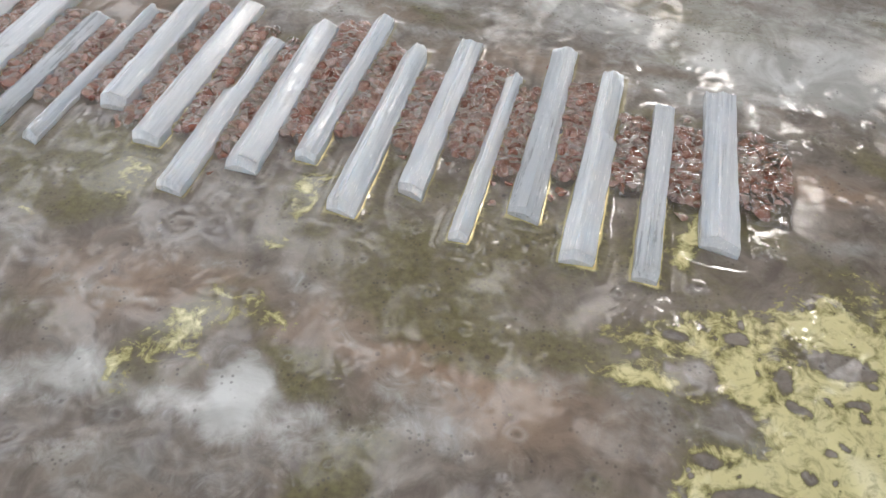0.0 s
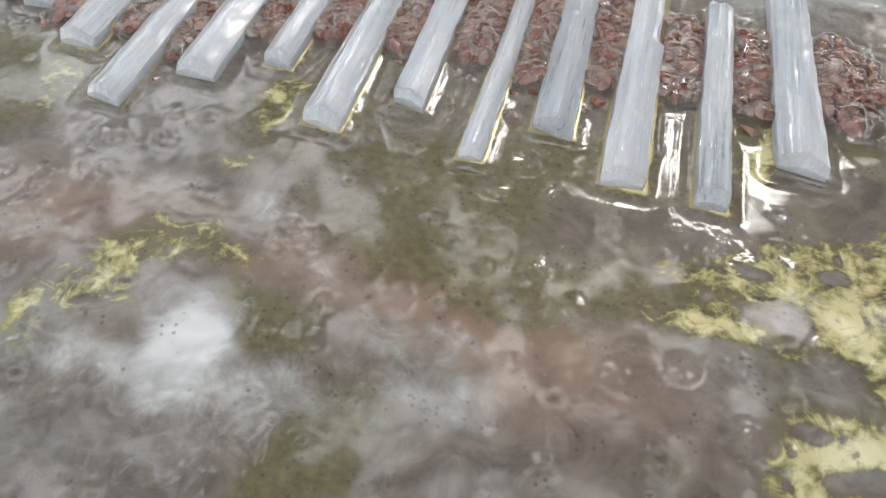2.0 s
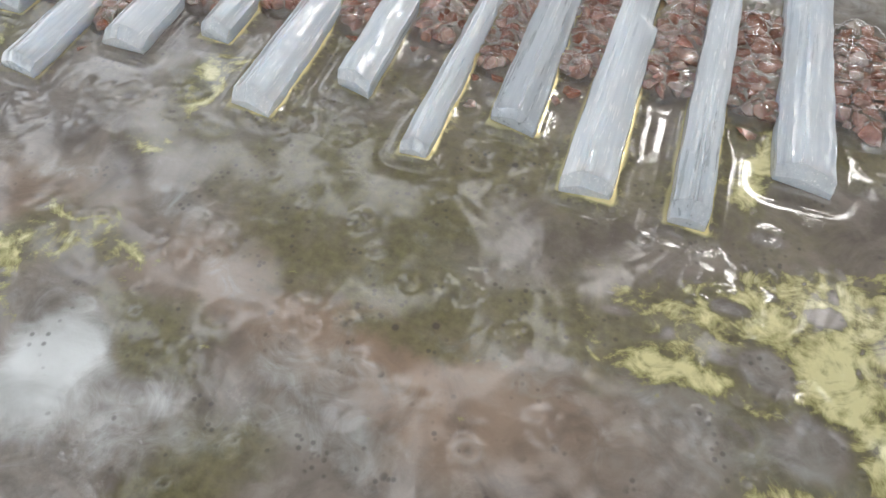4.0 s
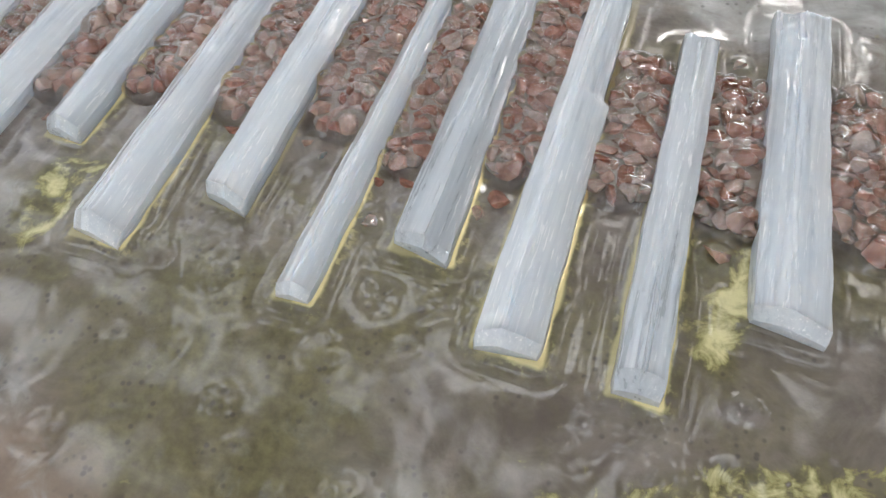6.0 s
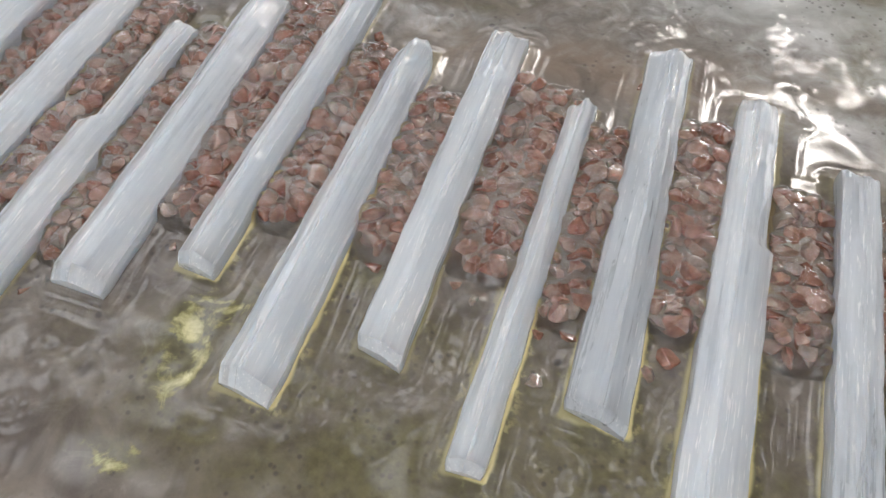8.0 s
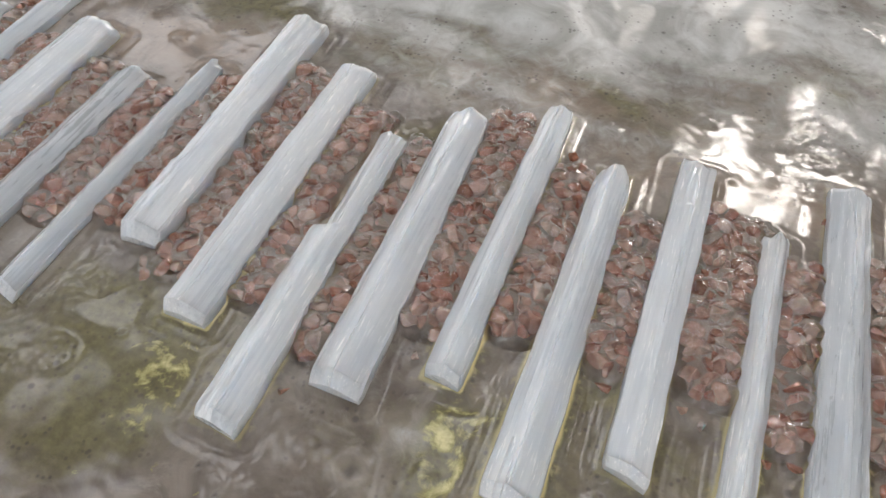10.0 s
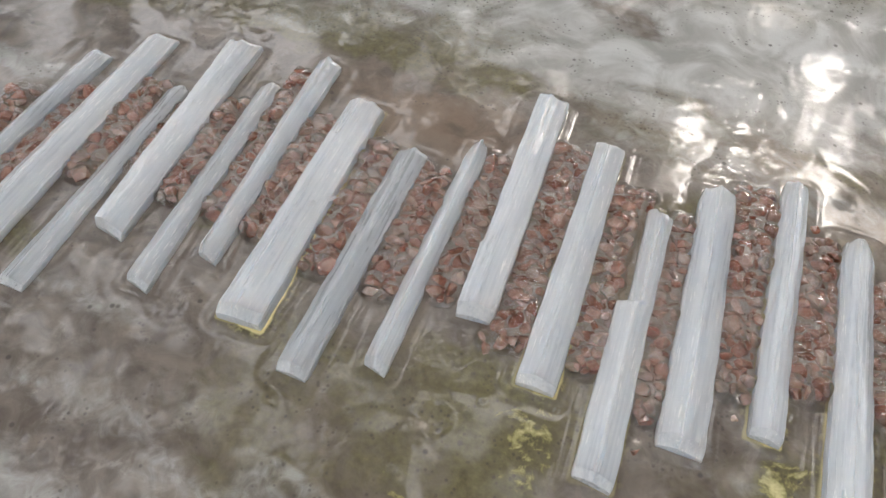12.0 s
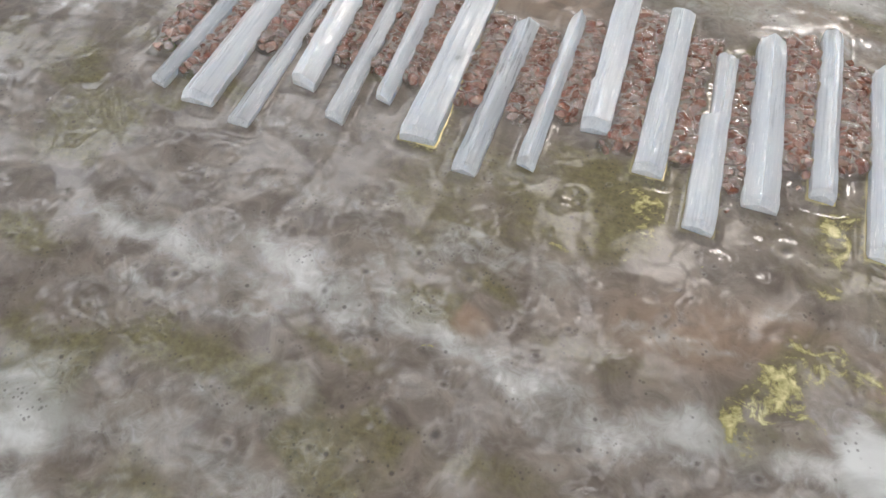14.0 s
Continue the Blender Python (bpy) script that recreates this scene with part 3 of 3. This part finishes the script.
        halo = np.maximum(halo, 0.7 * g * side * np.exp(-d / 0.009))
    for cx, cy, _, size in CHIP_SPOTS:
        i0, i1 = np.searchsorted(xs, (cx - 0.011, cx + 0.011))
        j0, j1 = np.searchsorted(ys, (cy - 0.011, cy + 0.011))
        part_x, part_y = x[j0:j1, i0:i1], y[j0:j1, i0:i1]
        d = np.hypot(part_x - cx, part_y - cy) - size * 0.42
        z[j0:j1, i0:i1] = np.maximum(z[j0:j1, i0:i1], 0.0011 * np.exp(-np.maximum(d, 0) / 0.0013))
    # marbling: the clouds are dragged through a turbulent flow
    wx = x + 0.035 * (smooth_noise(x, y, 11, 0, 4) - 0.5) + 0.02 * (smooth_noise(x, y, 45, 1, 3) - 0.5)
    wy = y + 0.025 * (smooth_noise(x, y, 11, 2, 4) - 0.5) + 0.016 * (smooth_noise(x, y, 45, 4, 3) - 0.5)
    streak = smooth_noise(wx * 0.55 + wy * 0.3, wy * 1.7, 24, 6, 4)
    milk = clouds(wx, wy, MILK_SHEEN) * np.clip(0.35 + 1.5 * (streak - 0.25), 0, 1.15)
    milk = np.maximum(milk, 0.4 * np.clip((streak - 0.6) * 5, 0, 1))
    olive = clouds(wx, wy, OLIVE) * np.clip(0.5 + 1.3 * (smooth_noise(wx, wy, 30, 8, 4) - 0.3), 0, 1)
    olive = np.maximum(olive, 0.8 * np.clip((smooth_noise(wx, wy * 1.6, 13, 9, 4) - 0.54) * 5, 0, 1))
    olive = np.maximum(olive, halo)
    brown = clouds(wx, wy, BROWN)
    for xa, xb, ya, yb, _ in POCKETS:
        inner = np.minimum(np.minimum(x - xa, xb - x) + 0.004, np.minimum(y - ya, yb - y)) / 0.006
        if -0.6 < xa and xb < 0.05:
            brown = np.maximum(brown, np.clip(inner, 0, 1))
            milk = np.maximum(milk, 0.5 * np.clip(inner, 0, 1))
    film = clouds(wx, wy, GOLD)
    curl = smooth_noise(wx, wy, 30, 3, 3)
    gx, gy = wx + 0.03 * (curl - 0.5), wy + 0.03 * (smooth_noise(wx, wy, 30, 9, 3) - 0.5)
    web = smooth_noise(gx, gy * 1.3, 38, 6, 5, 0.6)
    ridge = 1 - np.abs(2 * smooth_noise(gx, gy, 46, 10, 4, 0.6) - 1) * 3
    gold = np.clip(1.35 * film - 0.31 + 1.7 * (web - 0.5), 0, 0.85)
    gold = np.maximum(gold, np.clip(ridge, 0, 1) * np.clip(film * 1.8 - 0.2, 0, 0.6))
    olive = np.maximum(olive, 0.9 * np.clip(film * 1.6, 0, 1))
    bare = np.clip(1.6 * clouds(wx * 0.5 + x * 0.5, wy * 0.5 + y * 0.5, BARE), 0, 1)
    rng = np.random.default_rng(21)
    for _ in range(60):
        cx, cy, rad = rng.uniform(-0.02, 0.12), rng.uniform(-0.13, 0.005), rng.choice((0.001, 0.0014, 0.002, 0.003))
        d = np.hypot((wx - cx) * rng.uniform(0.7, 1.3), wy - cy) / rad
        bare = np.maximum(bare, np.clip(1.6 - d * 1.3, 0, 1))
    gold, olive, milk = gold * (1 - bare), olive * (1 - 0.85 * bare), np.maximum(milk, 0.28 * bare)
    rows, cols = x.shape
    me = bpy.data.meshes.new("resin_sheet")
    me.vertices.add(rows * cols)
    me.vertices.foreach_set("co", np.stack([x, y, z], -1).ravel())
    quad = np.arange(rows * cols).reshape(rows, cols)
    quads = np.stack([quad[:-1, :-1], quad[:-1, 1:], quad[1:, 1:], quad[1:, :-1]], -1).reshape(-1, 4)
    me.loops.add(quads.size)
    me.loops.foreach_set("vertex_index", quads.ravel())
    me.polygons.add(len(quads))
    me.polygons.foreach_set("loop_start", np.arange(0, quads.size, 4))
    me.polygons.foreach_set("use_smooth", np.ones(len(quads), bool))
    tint = me.attributes.new("pigment", "FLOAT_COLOR", "POINT")
    tint.data.foreach_set("color", np.stack([np.clip(milk, 0, 1), np.clip(olive, 0, 1), gold, np.clip(brown, 0, 1)], -1).astype(np.float32).ravel())
    marks = me.attributes.new("marks", "FLOAT_COLOR", "POINT")
    marks.data.foreach_set("color", np.stack([pit, flake, gilt, foot * 100], -1).astype(np.float32).ravel())
    me.materials.append(RESIN)
    me.update(calc_edges=True)
    me.validate()
    return me


panel = tagged(new("resin_panel"), "glossy marbled resin panel in olive, brown, white and gold", "resin panel", kind="structure")
panel.location = (-0.1, 0.15, -0.03)
surface = new("surface", resin_sheet())
surface.parent = panel
surface.matrix_parent_inverse = panel.matrix_basis.inverted()


def glaze(xa, xb, ya, yb):
    """The clear resin that floods one pocket of chips, swelling over each of them."""
    xs, ys = np.linspace(xa - 0.008, xb + 0.008, 44), np.linspace(ya - 0.008, yb + 0.008, int((yb - ya + 0.016) / 0.0008))
    x, y = np.meshgrid(xs, ys)
    inside = np.clip(np.minimum(np.minimum(x - xs[0], xs[-1] - x), np.minimum(y - ys[0], ys[-1] - y)) / 0.006, 0, 1)
    ragged = smooth_noise(x, y, 90, 2, 2) - 0.5
    z = 0.0016 + 0.0012 * ragged
    for cx, cy, cz, size in CHIP_SPOTS:
        if xa - 0.02 < cx < xb + 0.02 and ya - 0.02 < cy < yb + 0.02:
            d2 = (x - cx) ** 2 + (y - cy) ** 2
            z = np.maximum(z, 0.0010 + (cz + size * 0.42) * np.exp(-((d2 / (size * 0.66) ** 2) ** 2.4)))
    edge = np.clip(inside * (1 + 0.8 * ragged), 0, 1)
    z = -0.003 + (z + 0.003) * edge * edge * (3 - 2 * edge)
    cols = len(xs)
    verts = np.stack([x, y, z], -1).reshape(-1, 3).tolist()
    faces = [(a, a + 1, a + cols + 1, a + cols) for j in range(len(ys) - 1) for a in range(j * cols, j * cols + cols - 1)]
    ob = new("clear_resin", mesh_from("clear_resin", verts, faces, GLAZE, True))
    ob.visible_shadow = False
    ob.parent = panel
    ob.matrix_parent_inverse = panel.matrix_basis.inverted()


for xa, xb, ya, yb, _ in POCKETS:
    glaze(xa, xb, ya, yb)


def block(name, x0, x1, y0, y1, z0, z1, material, bevel):
    bm = bmesh.new()
    bmesh.ops.create_cube(bm, size=1.0, matrix=Matrix.LocRotScale(((x0 + x1) / 2, (y0 + y1) / 2, (z0 + z1) / 2), None, (x1 - x0, y1 - y0, z1 - z0)))
    bmesh.ops.bevel(bm, geom=list(bm.edges), offset=bevel, segments=2, affect="EDGES")
    me = bpy.data.meshes.new(name)
    bm.to_mesh(me)
    bm.free()
    me.materials.append(material)
    return new(name, me)


slab = block("slab", -1.3, 1.1, -1.0, 1.3, -0.03, -0.006, EDGE, 0.003)
slab.parent = panel
slab.matrix_parent_inverse = panel.matrix_basis.inverted()

ground = new("ground", mesh_from("ground", [(-400, -400, -0.03), (400, -400, -0.03), (400, 400, -0.03), (-400, 400, -0.03)], [(0, 1, 2, 3)], SOIL))
tagged(ground, "bare brown soil all round the resin panel", "ground", kind="structure")


# ---------------------------------------------------------------- the unseen tree overhead, mirrored in the resin, its gaps set to shape the light
def tree():
    rng = np.random.default_rng(5)
    root = tagged(new("shade_tree"), "out-of-view leafy tree whose open crown shades the resin panel", "tree")
    root.location = (2.6, -1.6, -0.03)
    bm = bmesh.new()

    def limb(a, b, r0, r1):
        a, b = Vector(a), Vector(b)
        turn = (b - a).to_track_quat("Z", "Y").to_matrix().to_4x4()
        bmesh.ops.create_cone(bm, cap_ends=True, segments=10, radius1=r0, radius2=r1, depth=(b - a).length, matrix=Matrix.Translation((a + b) / 2) @ turn)

    limb((2.6, -1.6, -0.1), (2.3, -1.2, 2.4), 0.2, 0.14)
    for end in ((0.2, 0.6, 3.7), (-1.4, -0.8, 3.6), (1.6, 1.8, 3.6), (3.2, -2.6, 3.4), (0.4, -2.4, 3.8)):
        limb((2.3, -1.2, 2.35), end, 0.1, 0.03)
    me = bpy.data.meshes.new("trunk")
    bm.to_mesh(me)
    bm.free()
    me.materials.append(BARK)
    trunk = new("trunk", me)
    verts, faces = [], []
    OPENING = np.array([-0.22, 0.84, 0.49])
    WEST = np.array([-0.72, 0.2, 0.66])
    TOP = np.array([0.22, 0.05, 0.974])
    while len(faces) < LEAVES:
        el, az = math.asin(rng.uniform(0.12, 1.0)), rng.uniform(0, 2 * math.pi)
        way = np.array([math.cos(el) * math.cos(az), math.cos(el) * math.sin(az), math.sin(el)])
        r = rng.uniform(2.7, 4.2)
        c = way * r + np.array([-0.2, 0.0, 0.0])
        gap = noise.fractal(Vector(way * 18), 0.6, 2.0, 3)
        # crown thinned sunward, west, overhead and behind the camera to shape light and reflections
        sunny = np.clip((way @ OPENING - 0.7) * 5, 0, 1)
        west = np.clip((way @ WEST - 0.8) * 8, 0, 1)
        behind = np.clip((-way[1] - 0.15) * 3, 0, 1)
        top = np.clip((way @ TOP - 0.86) * 7, 0, 1)
        small = noise.fractal(Vector(way * 15 + np.array([7.0, 3.0, 5.0])), 0.6, 2.0, 2)
        if gap > 0.2 - 0.14 * sunny - 0.3 * west - 0.25 * behind - 0.34 * top or small > 0.3:
            continue
        size = rng.uniform(0.08, 0.17)
        turn = Euler((rng.normal(0, 0.5), rng.normal(0, 0.5), rng.uniform(0, 6.28))).to_matrix()
        face = Vector(way).to_track_quat("Z", "Y").to_matrix()
        base = len(verts)
        for u, v, w in ((-1, 0, 0), (-0.4, 0.42, 0.08), (0.35, 0.36, 0.06), (1, 0, -0.1), (0.35, -0.36, 0.06), (-0.4, -0.42, 0.08)):
            verts.append((Vector(c) + face @ (turn @ Vector((u * size, v * size, w * size))))[:])
        faces.append(tuple(range(base, base + 6)))
    crown = new("crown", mesh_from("crown", verts, faces, LEAF))
    for ob in (trunk, crown):
        ob.parent = root
        ob.matrix_parent_inverse = root.matrix_basis.inverted()


tree()
